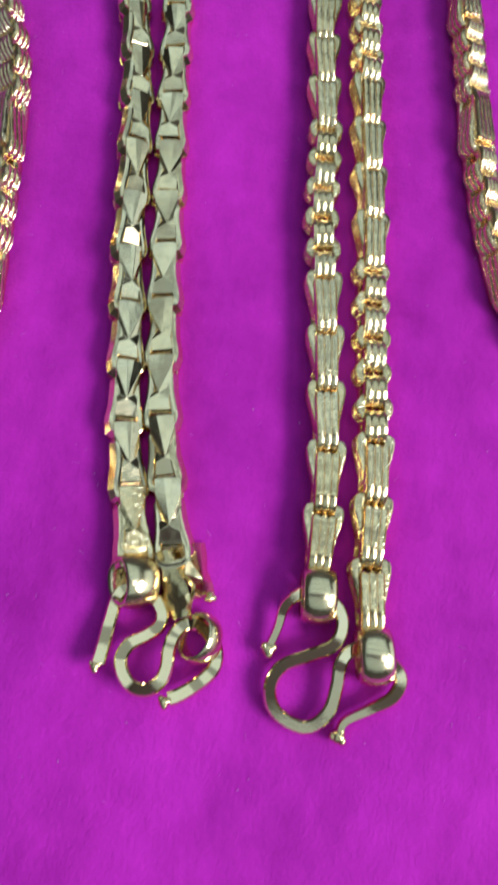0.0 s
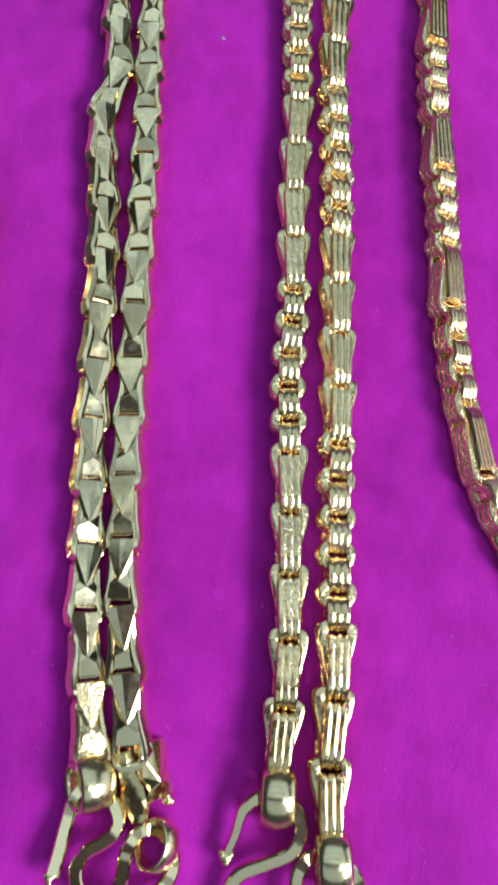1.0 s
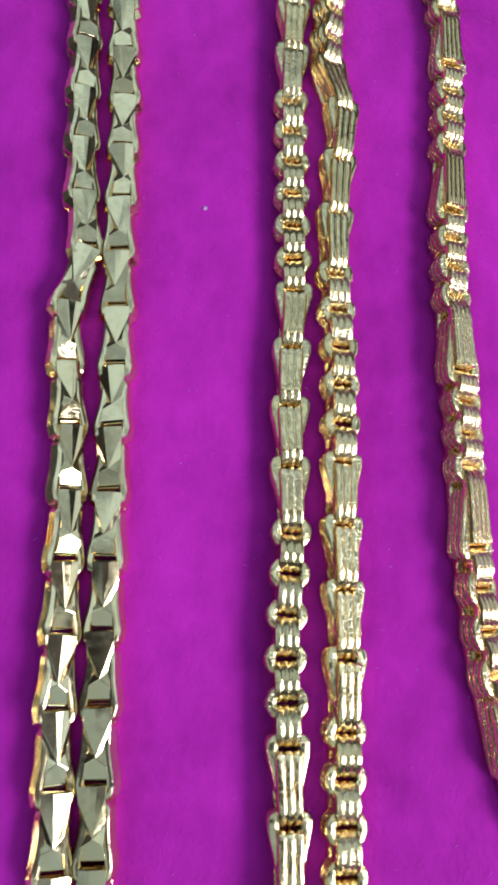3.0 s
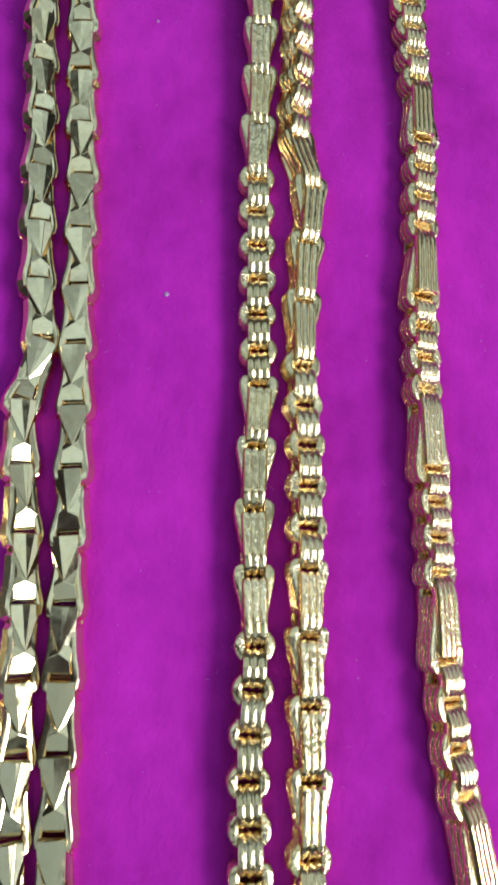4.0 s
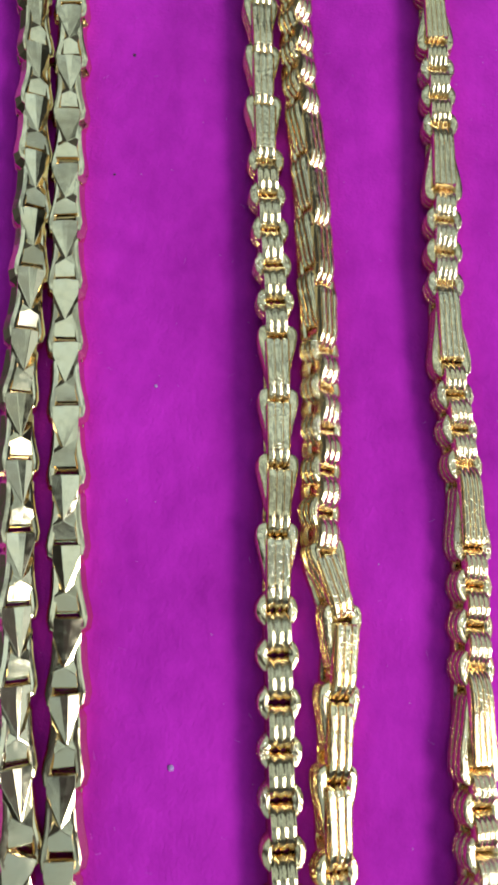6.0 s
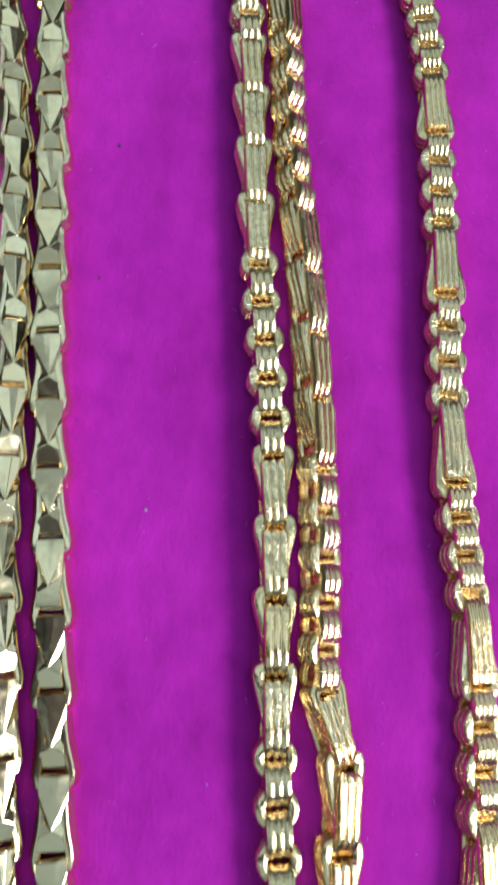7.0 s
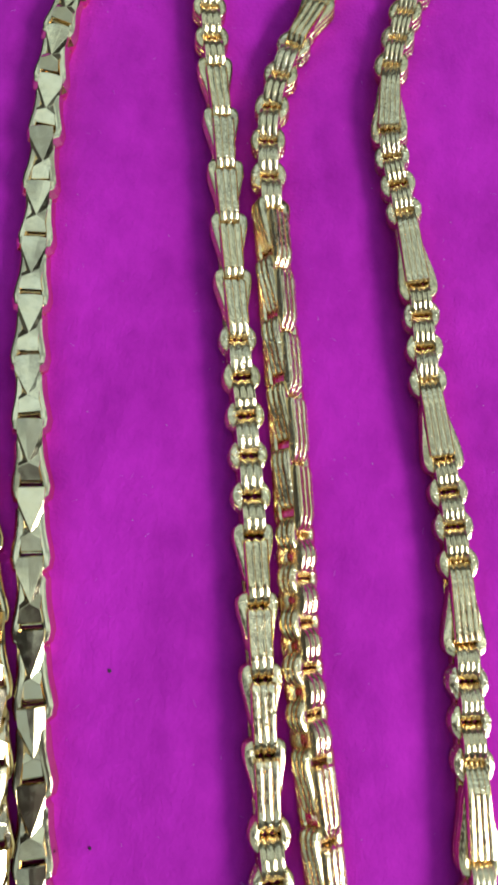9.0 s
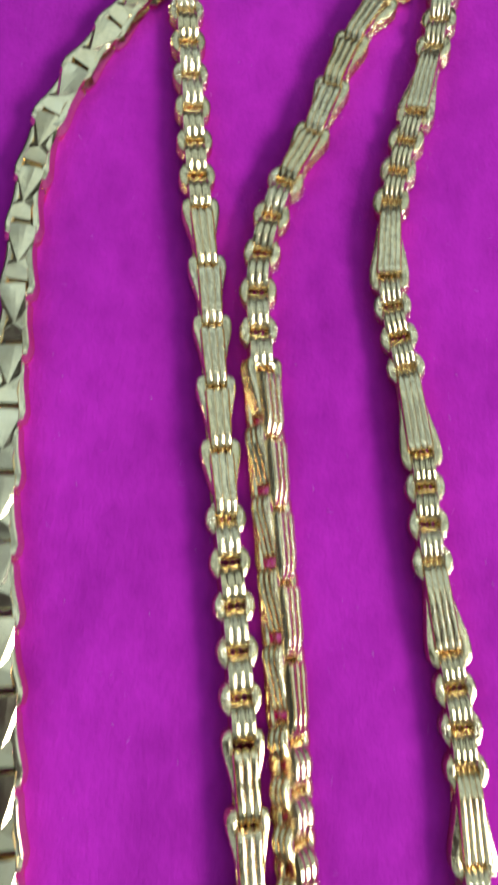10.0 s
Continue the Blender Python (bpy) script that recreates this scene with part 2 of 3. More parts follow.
def cut_loop(name, mat, half=2.5, rise=0.16, slope=0.0, skew=0.2, grow=1.0, slim=1.0, thick=0.95, rng_seed=0):
    """A diamond-cut link, 9.5 mm long: two plates joined at the ends. Each plate has a pointed shield with a ridge at the upper end,
    a trapeze at the lower end, and slanting facets at the waist between them."""
    rng = random.Random(rng_seed)
    r = lambda v, d=0.12: v + rng.uniform(-d, d)
    h = half
    tip_at = (r(0.0), r(-1.8), h - 0.03)
    ridge_at = (r(skew) - 0.45, 4.52, h + rise)
    ridge_b = (r(skew) + 0.5, 4.52, h + rise * rng.uniform(0.5, 1.3))

    def on_plane(a, b, c, x, y):
        """The height at (x, y) of the plane through three points."""
        n = (Vector(b) - Vector(a)).cross(Vector(c) - Vector(a))
        return a[2] - (n[0] * (x - a[0]) + n[1] * (y - a[1])) / n[2]

    fall = lambda y: tip_at[2] - slope * (tip_at[1] - y) / (tip_at[1] + 4.30)
    left, right, yl, yr, wl, wr = (-1.78, 4.52, h - 0.10), (1.78, 4.52, h - 0.10), r(2.7, 0.35), r(3.0, 0.35), r(-2.5), r(-2.6)
    pts = [(-1.60, 4.74, h - 0.55), left, (-1.74, yl, on_plane(left, ridge_at, tip_at, -1.74, yl)), (-1.62, r(-0.3), h - 1.05),
           (-1.34, wl, fall(wl)), (-1.62, -4.30, h - 0.03 - slope), (-1.56, -4.42, h - 0.55 - slope),
           (1.56, -4.42, h - 0.55 - slope), (1.62, -4.30, h - 0.03 - slope), (1.36, wr, fall(wr)), (1.62, r(-0.1), r(h - 0.70, 0.15)),
           (1.74, yr, on_plane(right, ridge_b, tip_at, 1.74, yr)), right, (1.60, 4.74, h - 0.55)]
    ring = len(pts)
    top, tip, low, top_b = ring, ring + 1, ring + 2, ring + 3
    pts += [ridge_at, tip_at, (0.0, -4.30, h - 0.03 - slope), ridge_b]
    skin = [(0, 13, 12, top_b, top, 1), (1, top, tip, 2), (top, top_b, tip), (top_b, 12, 11, tip), (2, tip, 3), (3, tip, 4), (4, tip, low, 5), (tip, 9, 8, low),
            (5, low, 8, 7, 6), (9, tip, 10), (10, tip, 11)]
    bm = bmesh.new()
    for side in (1, -1):
        v = [bm.verts.new((p[0] * slim * MM, p[1] * grow * MM, side * p[2] * MM)) for p in pts]
        inner = [bm.verts.new((p[0] * 0.96 * slim * MM, p[1] * grow * MM, side * (min(p[2], h - 0.3) - thick) * MM)) for p in pts[:ring]]
        for f in skin:
            bm.faces.new([v[i] for i in f])
        for i in range(ring):
            j = (i + 1) % ring
            bm.faces.new((v[i], v[j], inner[j], inner[i]))
        bm.faces.new(inner)
    for y0, y1 in ((3.5, 4.66), (-4.56, -3.5)):
        z = h - 0.9 - slope
        b = [bm.verts.new((x * slim * MM, y * grow * MM, s * z * MM)) for s in (-1, 1) for y in (y0, y1) for x in (-1.5, 1.5)]
        for f in ((0, 2, 3, 1), (4, 5, 7, 6), (0, 1, 5, 4), (2, 6, 7, 3), (0, 4, 6, 2), (1, 3, 7, 5)):
            bm.faces.new([b[i] for i in f])
    bmesh.ops.recalc_face_normals(bm, faces=bm.faces)
    edges = [e for e in bm.edges if len(e.link_faces) == 2 and e.calc_face_angle() > radians(14)]
    bmesh.ops.bevel(bm, geom=edges, offset=0.05 * MM, segments=1, affect="EDGES", clamp_overlap=True)
    me = bpy.data.meshes.new(name)
    bm.to_mesh(me)
    bm.free()
    me.materials.append(mat)
    return me


def thing(name, label, category, group=""):
    ob = new(name)
    ob.empty_display_size = 0.01
    return tagged(ob, label, category, group)


def part(name, me, parent, m=None, label=""):
    ob = new(name, me)
    ob.parent = parent
    if m is not None:
        ob.matrix_local = m
    return tagged(ob, label) if label else ob


def jitter(rng, m, turn=1.5, shift=0.06):
    return m @ pose(rng.uniform(-shift, shift) * MM, rng.uniform(-shift, shift) * MM, rng.uniform(-shift, shift) * MM,
                    rng.uniform(-turn, turn), rng.uniform(-turn, turn) * 1.5, rng.uniform(-turn, turn))


# ribbed chain pieces, millimetres: outlines from the -y end to the +y end
LONG_TOP = [(-4.84, 0.0), (-4.72, 0.75), (-4.35, 1.45), (-3.8, 2.0), (-3.1, 2.4), (-2.3, 2.62), (-1.3, 2.68), (1.0, 2.62), (3.2, 2.6), (4.1, 2.55), (4.4, 2.3), (4.5, 1.8), (4.55, 0.9), (4.55, 0.0)]
LONG_SIDE = [(-4.09, 0.0), (-4.0, 0.9), (-3.65, 1.55), (-2.67, 1.86), (-1.07, 2.2), (0.53, 2.62), (1.78, 2.9), (2.85, 2.95), (3.56, 2.74), (4.0, 2.1), (4.2, 1.1), (4.23, 0.0)]
BAR_TOP = [(-y * 1.35, z) for y, z in reversed(LONG_TOP)]
BAR_EDGE = [(-y * 1.4, z * 1.04) for y, z in reversed(LONG_SIDE)]


def round_outline(length, high, ends=1.0):
    return [(-length / 2 * math.cos(math.pi * i / 12), high * math.sin(math.pi * i / 12) ** ends) for i in range(13)]


RIB_LONG = band_loop("rib_long", LONG_TOP, 3.3, 1.5, 3, 0.12, GOLD_PLATE, FLAT_RIB, n=26, wide=0.06, wave=0.05, crease=24)
RIB_LONG_SIDE = band_loop("rib_long_side", LONG_SIDE, 3.0, 1.5, 3, 0.15, GOLD_PLATE, n=22, swell=1.15, wave=0.02)
RIB_SHORT = band_loop("rib_short", round_outline(5.65, 2.7, 0.95), 3.3, 2.1, 3, 0.115, GOLD_RIB, n=17, wave=0.02)
RIB_SHORT_SIDE = band_loop("rib_short_side", round_outline(5.2, 2.9), 3.0, 1.4, 3, 0.15, GOLD_EDGE, n=17, swell=1.15, wave=0.02)
BAR_LONG = band_loop("bar_long", BAR_TOP, 3.4, 1.5, 4, 0.085, GOLD_PLATE, FLAT_RIB, n=26, wide=-0.07, wave=0.04, crease=24)
BAR_LONG_SIDE = band_loop("bar_long_side", BAR_EDGE, 3.1, 1.5, 3, 0.08, GOLD_EDGE, FINE_RIB, n=22, swell=1.15, wave=0.02)
BAR_SHORT = band_loop("bar_short", round_outline(5.4, 2.66, 0.95), 3.25, 1.9, 4, 0.10, GOLD_RIB, n=17, wave=0.02)
BAR_SHORT_SIDE = band_loop("bar_short_side", round_outline(5.75, 2.9), 3.1, 1.4, 3, 0.085, GOLD_EDGE, FINE_RIB, n=17, swell=1.15, wave=0.02)
CUT_TOPS = [cut_loop("cut_top", GOLD_CUT, 2.5, 0.08 + 0.05 * k, (0.5, 0.2, 0.58, 0.44, 0.64)[k], 0.35 - 0.12 * k, slim=1.1, rng_seed=k) for k in range(5)]
CUT_TOPS_LEFT = [cut_loop("cut_top_sloped", GOLD_CUT, 2.5, 0.14 + 0.06 * k, 0.60 + 0.08 * k, 0.1 * k, slim=1.1, rng_seed=20 + k) for k in range(4)]
CUT_EDGE = [(-4.75, 0.0), (-4.72, 1.2), (-4.45, 2.2), (-3.85, 2.76), (-2.9, 2.95), (-1.9, 2.86), (-0.7, 2.56), (0.6, 2.32), (2.0, 2.2), (3.8, 2.12), (4.55, 2.0), (4.74, 1.2), (4.75, 0.0)]
KEEL = ((0.0, -1.2), (0.08, -0.7), (0.42, 0.85), (0.5, 0.9), (0.92, -0.7))
CUT_SIDE = band_loop("cut_side", [(y * 1.05, z * 0.95) for y, z in CUT_EDGE], 3.8, 1.3, 1, 0.45, GOLD_CUT, KEEL, n=11, swell=1.0, wave=0.05, crease=12)
CUT_CAST = cut_loop("cut_cast", GOLD_CAST, 2.5, 0.12, 0.1, slim=1.12, rng_seed=31)
CUT_SHORT = cut_loop("cut_short", GOLD_CAST, 2.2, 0.1, 0.1, grow=0.62, slim=1.05, rng_seed=32)


def fitted(m, pitch, nominal):
    """The pose m, with the link drawn out or closed up a little along the strand to its pitch."""
    return m @ Matrix.Diagonal((1, min(1.15, max(0.9, pitch / nominal)), 1, 1))


def ribbed_links(parent, strand, start, groups, seed):
    rng = random.Random(seed)
    marks = gaps_of(strand, start, groups)
    for (s0, _), (s1, kind) in zip(marks, marks[1:]):
        long, pitch = kind == "long", s1 - s0
        top, side, nominal, below, above = (RIB_LONG, RIB_LONG_SIDE, 9.45, 6.9, 2.5) if long else (RIB_SHORT, RIB_SHORT_SIDE, 5.9, 2.4, 2.4)
        part("link", top, parent, fitted(jitter(rng, strand.pose_between(s0, s1)), pitch, nominal))
        part("link", side, parent, fitted(jitter(rng, strand.pose_between(s1 - below, s1 + above, 90)), pitch, nominal))


def barred_links(parent, strand, start, groups, seed):
    rng = random.Random(seed)
    marks = gaps_of(strand, start, groups)
    for (s0, _), (s1, kind) in zip(marks, marks[1:]):
        long, pitch = kind == "long", s1 - s0
        top, side, nominal, below, above = (BAR_LONG, BAR_LONG_SIDE, 12.1, 2.5, 9.5) if long else (BAR_SHORT, BAR_SHORT_SIDE, 5.5, 2.2, 2.2)
        part("link", top, parent, fitted(jitter(rng, strand.pose_between(s0, s1)), pitch, nominal))
        part("link", side, parent, fitted(jitter(rng, strand.pose_between(s0 - below, s0 + above, 90)), pitch, nominal))


def cut_links(parent, strand, start, groups, seed, shapes, first=None):
    rng = random.Random(seed)
    marks = gaps_of(strand, start, groups)
    for (s0, _), (s1, _) in zip(marks, marks[1:]):
        top = rng.choice(shapes)
        part("link", first or top, parent, fitted(jitter(rng, strand.pose_between(s0, s1), 4.0), s1 - s0, 9.75))
        first = None
        part("link", CUT_SIDE, parent, fitted(jitter(rng, strand.pose_between(s0 - 2.2, s0 + 7.4, 90), 2.0), s1 - s0, 9.75))


def flat_wire(name, points, width, thick, mat, taper=0.0):
    """A flat wire swept along plan points (x, y, z in millimetres), with rounded edges."""
    line = catmull(points, 0.35)
    verts, faces, n = [], [], len(line)
    prof = [(-0.5, -0.3), (-0.5, 0.1), (-0.46, 0.28), (-0.33, 0.5), (0.33, 0.5), (0.46, 0.28), (0.5, 0.1), (0.5, -0.3), (0.36, -0.5), (-0.36, -0.5)]
    m = len(prof)
    for i, p in enumerate(line):
        d = (line[min(i + 1, n - 1)] - line[max(i - 1, 0)]).normalized()
        side = Vector((d[1], -d[0], 0)).normalized()
        up = side.cross(d).normalized()
        edge = 1 - taper * (1 - smoothstep(0, 0.16, min(i, n - 1 - i) / n))
        for a, b in prof:
            verts.append((p + side * a * width * edge + up * b * thick) * MM)
    for i in range(n - 1):
        for j in range(m):
            faces.append((i * m + j, (i + 1) * m + j, (i + 1) * m + (j + 1) % m, i * m + (j + 1) % m))
    faces += [tuple(range(m)), tuple(range((n - 1) * m, n * m))[::-1]]
    me = mesh_of(name, verts, faces, mat)
    me.set_sharp_from_angle(angle=radians(22))
    return me


def barrel_ring(name, radius, width, thick, mat, n=36):
    """A bail: a domed band bent into a ring round the x axis."""
    prof = [(-0.5, -0.1), (-0.42, 0.35), (-0.2, 0.72), (0.0, 0.85), (0.2, 0.72), (0.42, 0.35), (0.5, -0.1), (0.4, -0.5), (-0.4, -0.5)]
    verts, faces, m = [], [], len(prof)
    for i in range(n):
        a = 2 * math.pi * i / n
        for u, h in prof:
            r = radius + h * thick
            verts.append((u * width * MM, math.cos(a) * r * 1.16 * MM, math.sin(a) * r * MM))
    for i in range(n):
        for j in range(m):
            faces.append((i * m + j, (i + 1) % n * m + j, (i + 1) % n * m + (j + 1) % m, i * m + (j + 1) % m))
    return mesh_of(name, verts, faces, mat)


def end_cap(name, mat):
    """A cast end cap: a rough, tapering, slightly hollowed stub with a small eye at its lower end."""
    verts, faces, n, m = [], [], 12, 14
    for i in range(n):
        t = i / (n - 1)
        y = 4.8 - 9.6 * t
        half_w = 1.6 + 0.9 * smoothstep(0.25, 0.7, t) - 1.2 * smoothstep(0.78, 1, t)
        half_h = 2.2 - 1.2 * smoothstep(0.0, 0.8, t)
        for j in range(m):
            a = 2 * math.pi * j / m
            c, d = math.cos(a), math.sin(a)
            k = 1 + 0.3 * noise.noise(Vector((c * 1.6 + 5, d * 1.6, y * 0.8)))
            verts.append((half_w * k * math.copysign(abs(c) ** 0.7, c) * MM, y * MM, half_h * k * math.copysign(abs(d) ** 0.7, d) * MM))
    for i in range(n - 1):
        for j in range(m):
            faces.append((i * m + j, (i + 1) * m + j, (i + 1) * m + (j + 1) % m, i * m + (j + 1) % m))
    faces += [tuple(range(m)), tuple(range((n - 1) * m, n * m))[::-1]]
    me = mesh_of(name, verts, faces, mat)
    me.set_sharp_from_angle(angle=radians(30))
    return me


def bead(name, radius, mat):
    """The little rolled tip of a hook: a lumpy knob of cast balls."""
    bm = bmesh.new()
    for dx, dy, dz, r in ((0, 0, 0, 1.0), (0.62, 0.35, 0.2, 0.62), (-0.55, 0.45, 0.15, 0.6), (0.1, -0.65, 0.25, 0.6)):
        res = bmesh.ops.create_icosphere(bm, subdivisions=2, radius=r * radius * MM)
        bmesh.ops.translate(bm, verts=res["verts"], vec=Vector((dx, dy, dz)) * radius * MM)
    me = bpy.data.meshes.new(name)
    bm.to_mesh(me)
    bm.free()
    me.materials.append(mat)
    me.polygons.foreach_set("use_smooth", [True] * len(me.polygons))
    return me


# ---- the large structure ----
def cloth_height(x, y):
    """The velvet's height in millimetres: soft waves, pressed down a little along each strand."""
    z = 1.0
    z += 0.9 * noise.noise(Vector((x / 45.0, y / 60.0, 3.1))) + 0.5 * noise.noise(Vector((x / 14.0, y / 22.0, 7.7)))
    return z


STRANDS = []


def cloth_mesh():
    xs = np.concatenate([np.linspace(-400, -30, 30)[:-1], np.arange(-30, 100, 1.0), np.linspace(100, 400, 26)])
    ys = np.concatenate([np.linspace(-300, -60, 18)[:-1], np.arange(-60, 420, 1.25), np.linspace(420, 700, 20)])
    near = np.full((len(ys), len(xs)), 99.0)
    gx = np.meshgrid(xs, ys)[0]
    for st in STRANDS:
        sx = np.interp(ys, st.y, [p[0] for p in st.line])
        ok = (ys > st.y[0] - 2) & (ys < max(st.y) + 2)
        d = np.abs(gx - sx[:, None])
        near = np.where(ok[:, None], np.minimum(near, d), near)
    verts = []
    for j, y in enumerate(ys):
        for i, x in enumerate(xs):
            press = 0.9 * math.exp(-(near[j, i] / 3.6) ** 2)
            verts.append((x * MM, y * MM, (cloth_height(x, y) - press) * MM))
    w = len(xs)
    faces = [(j * w + i, j * w + i + 1, (j + 1) * w + i + 1, (j + 1) * w + i) for j in range(len(ys) - 1) for i in range(w - 1)]
    return mesh_of("velvet_cloth", verts, faces, VELVET)


# strands in plan
BL = Strand([(x - 0.3, y) for x, y in [(52.3, 8), (52.5, 15), (52.8, 24), (51.8, 40), (50.4, 55), (49.4, 66), (48.4, 75), (48.3, 87), (47.2, 99.5), (46.3, 109), (45.7, 127), (44.5, 139),
             (43.6, 151), (42.4, 164), (41.3, 184.5), (40.0, 204), (38.4, 217), (36.2, 235), (34.3, 254.5), (32.4, 275), (30.2, 294), (28.5, 306),
             (26.3, 325), (24.0, 345), (21.5, 361), (19.4, 380), (17.5, 398), (15.5, 420)]], [(0, 2), (200, 4), (300, 6), (420, 4)], 2.3)
BR = Strand([(60.6, 4), (59.5, 14.7), (59.5, 30), (58.3, 45), (57.3, 60), (56.8, 72.5), (55.2, 91), (54.0, 108), (52.9, 121), (51.5, 132), (50.9, 142),
             (51.0, 152.3), (51.2, 161.5), (50.6, 166.2), (47.8, 171.2), (47.6, 177.5), (47.5, 186), (46.8, 198), (45.5, 213), (44.0, 229), (41.9, 244), (40.1, 257),
             (38.5, 275), (36.9, 293), (34.9, 309), (33.2, 325), (32.0, 337), (32.0, 346), (33.3, 354), (36.0, 362), (40.4, 371), (43.6, 381), (47.4, 391),
             (53.0, 399), (60, 408)],
            [(0, 1), (30, 5), (50, 10), (100, 14), (150, 15), (166, 22), (180, 36), (250, 38), (280, 44), (322, 44), (331, 4), (345, -7), (410, -8)], 2.3)
CL = Strand([(103, 24), (95, 36), (86, 50), (80.4, 61), (77.4, 72), (75.4, 84), (74.4, 92), (73.4, 103), (72.4, 116), (70.9, 130), (70.2, 142), (69.7, 158), (69.4, 172), (68.3, 186),
             (66.6, 200), (65.5, 216), (65.2, 232), (64.6, 246), (63.9, 260), (62.8, 276), (61.1, 288), (58.7, 302), (57.6, 316), (55.3, 330), (53.2, 340),
             (52.5, 348), (53.0, 358), (55.4, 369), (57.8, 377), (60.6, 389), (62.5, 400), (64, 415)],
            [(0, 26), (60, 30), (95, 25), (130, 19), (160, 17), (185, 14), (215, 3), (260, -3), (300, -8), (345, -15), (420, -14)], 2.3)
AL = Strand([(x - 0.4, y) for x, y in [(27.6, 8), (25.5, 15), (23.5, 24), (21.7, 33), (20.4, 42.6), (17.7, 63), (15.8, 82.7), (13.2, 103), (11.2, 113), (9.9, 121), (9.8, 125), (12.0, 130.5), (11.2, 134),
             (9.2, 142.6), (7.8, 152), (5.3, 172.3), (2.4, 192), (1.2, 212), (-1.1, 232), (-2.4, 243), (-5.1, 262), (-9.7, 283), (-15.5, 300), (-23, 317), (-32, 332)]],
            [(0, 17), (50, 21), (100, 27), (118, 24), (127, 12), (140, 28), (340, 25)], 2.2)
AR = Strand([(x + 0.5, y) for x, y in [(32.6, 8), (30.6, 15.6), (28.5, 25), (26.5, 34.4), (24.1, 54), (22.2, 73.4), (20.3, 93), (18.5, 112.5), (16.3, 132), (14.3, 151.5), (11.8, 171), (9.1, 190.8),
             (6.3, 210.8), (4.0, 231), (1.8, 251), (-0.6, 271.5), (-3.0, 291.5), (-4.9, 311), (-5.5, 331), (-6.1, 350), (-5.4, 361), (-3.6, 370.5), (0.6, 379.5),
             (5.2, 388), (11, 397), (18, 408)]],
            [(0, -9), (60, -3), (200, 2), (330, 5), (410, 6)], 2.2)
DL = Strand([(-6, 20), (-4.5, 36), (-4.1, 53), (-5.2, 68.5), (-6.4, 82), (-8.2, 97), (-12.5, 110), (-19, 122), (-27, 138)], [(0, -30), (150, -30)], 2.3)
STRANDS += [BL, BR, CL, AL, AR, DL]

cloth = tagged(new("velvet_cloth", cloth_mesh()), "magenta velvet display cloth with short brushed pile and soft waves", "cloth", kind="structure")
counter = tagged(new("counter", box_mesh("counter", (-0.42, -0.32, -0.9), (0.42, 0.72, -0.006), WOOD)), "dark wooden shop counter under the velvet cloth", "counter", kind="structure")
tagged(new("floor", box_mesh("floor", (-2.5, -2.5, -1.0), (2.5, 2.8, -0.9), TILE)), "pale stone shop floor", "floor", kind="structure")
# Unseen lid; its bare dark strip stands in for the phone's reflection in the gold.
tagged(new("ceiling", box_mesh("ceiling", (-2.5, -2.5, 1.9), (2.5, 2.8, 2.0), CEIL)), "unseen dark grey ceiling round added glowing panels", "ceiling", kind="structure")
for side, a, b in (("west", (-2.6, -2.5, -1.0), (-2.5, 2.8, 2.0)), ("east", (2.5, -2.5, -1.0), (2.6, 2.8, 2.0)),
                   ("south", (-2.6, -2.6, -1.0), (2.6, -2.5, 2.0)), ("north", (-2.6, 2.8, -1.0), (2.6, 2.9, 2.0))):
    tagged(new("wall_" + side, box_mesh("wall_" + side, a, b, WALL)), "plain painted shop wall", "wall", kind="structure")

# ---- diamond-cut necklace ----
cut_necklace = thing("necklace", "gold necklace of diamond-cut box links, doubled, with an S hook clasp", "necklace", "gold necklaces on velvet")
CUTS = lambda *ends: [("cut", n, y) for n, y in ends]
cut_links(cut_necklace, AR, 14.6, CUTS((1, 25.0), (3, 54), (4, 93.1), (4, 132), (4, 171), (4, 210.7), (4, 250.8), (4, 291.5), (4, 331), (3, 360.5), (3, 388), (2, 406)), 11, CUT_TOPS)
cut_links(cut_necklace, AL, 13.5, CUTS((3, 42.6), (4, 82.7), (3, 112.5), (1, 122.5), (1, 132.3), (4, 172.3), (4, 212.2), (3, 242.6), (9, 330)), 12, CUT_TOPS_LEFT, CUT_CAST)
hook_cut = part("hook", flat_wire("hook_cut", [(23.3, -1.9, 3.9), (23.6, 0.6, 3.4), (23.9, 4.2, 2.8), (24.5, 7.9, 2.0), (26.7, 8.9, 1.7), (29.4, 7.8, 2.1), (30.9, 5.6, 2.6), (30.7, 3.9, 2.9),
     (29.2, 2.5, 3.2), (27.2, 1.2, 3.5), (26.3, -0.7, 3.8), (26.8, -2.7, 4.0), (28.4, -4.3, 4.2), (30.4, -4.5, 4.2), (32.0, -3.3, 4.1), (32.6, -1.4, 4.0), (32.6, 0.8, 3.9),
     (33.1, 3.0, 3.8), (34.4, 4.5, 3.2), (36.4, 4.6, 2.2), (38.3, 3.0, 1.6), (39.2, 0.8, 1.9), (38.8, -1.2, 2.6), (37.0, -3.1, 3.4), (35.0, -4.6, 3.9), (33.4, -5.4, 4.2)],
     1.95, 1.25, GOLD_WIRE, -0.05), cut_necklace, label="polished S-shaped wire hook")
part("bail", barrel_ring("bail_cut", 2.8, 5.4, 0.8, GOLD_BAIL), cut_necklace, pose(26.4 * MM, 9.8 * MM, 3.0 * MM, 0, 36, 14))
part("end_link", CUT_SHORT, cut_necklace, AL.pose_between(AL.length_at(10.5), AL.length_at(14.5)), "pitted cast end link")
part("end_cap", end_cap("end_cap", GOLD_CAST), cut_necklace, pose(32.1 * MM, 10.0 * MM, 2.3 * MM, 4, -30, 17), "tapering pitted cast end cap")
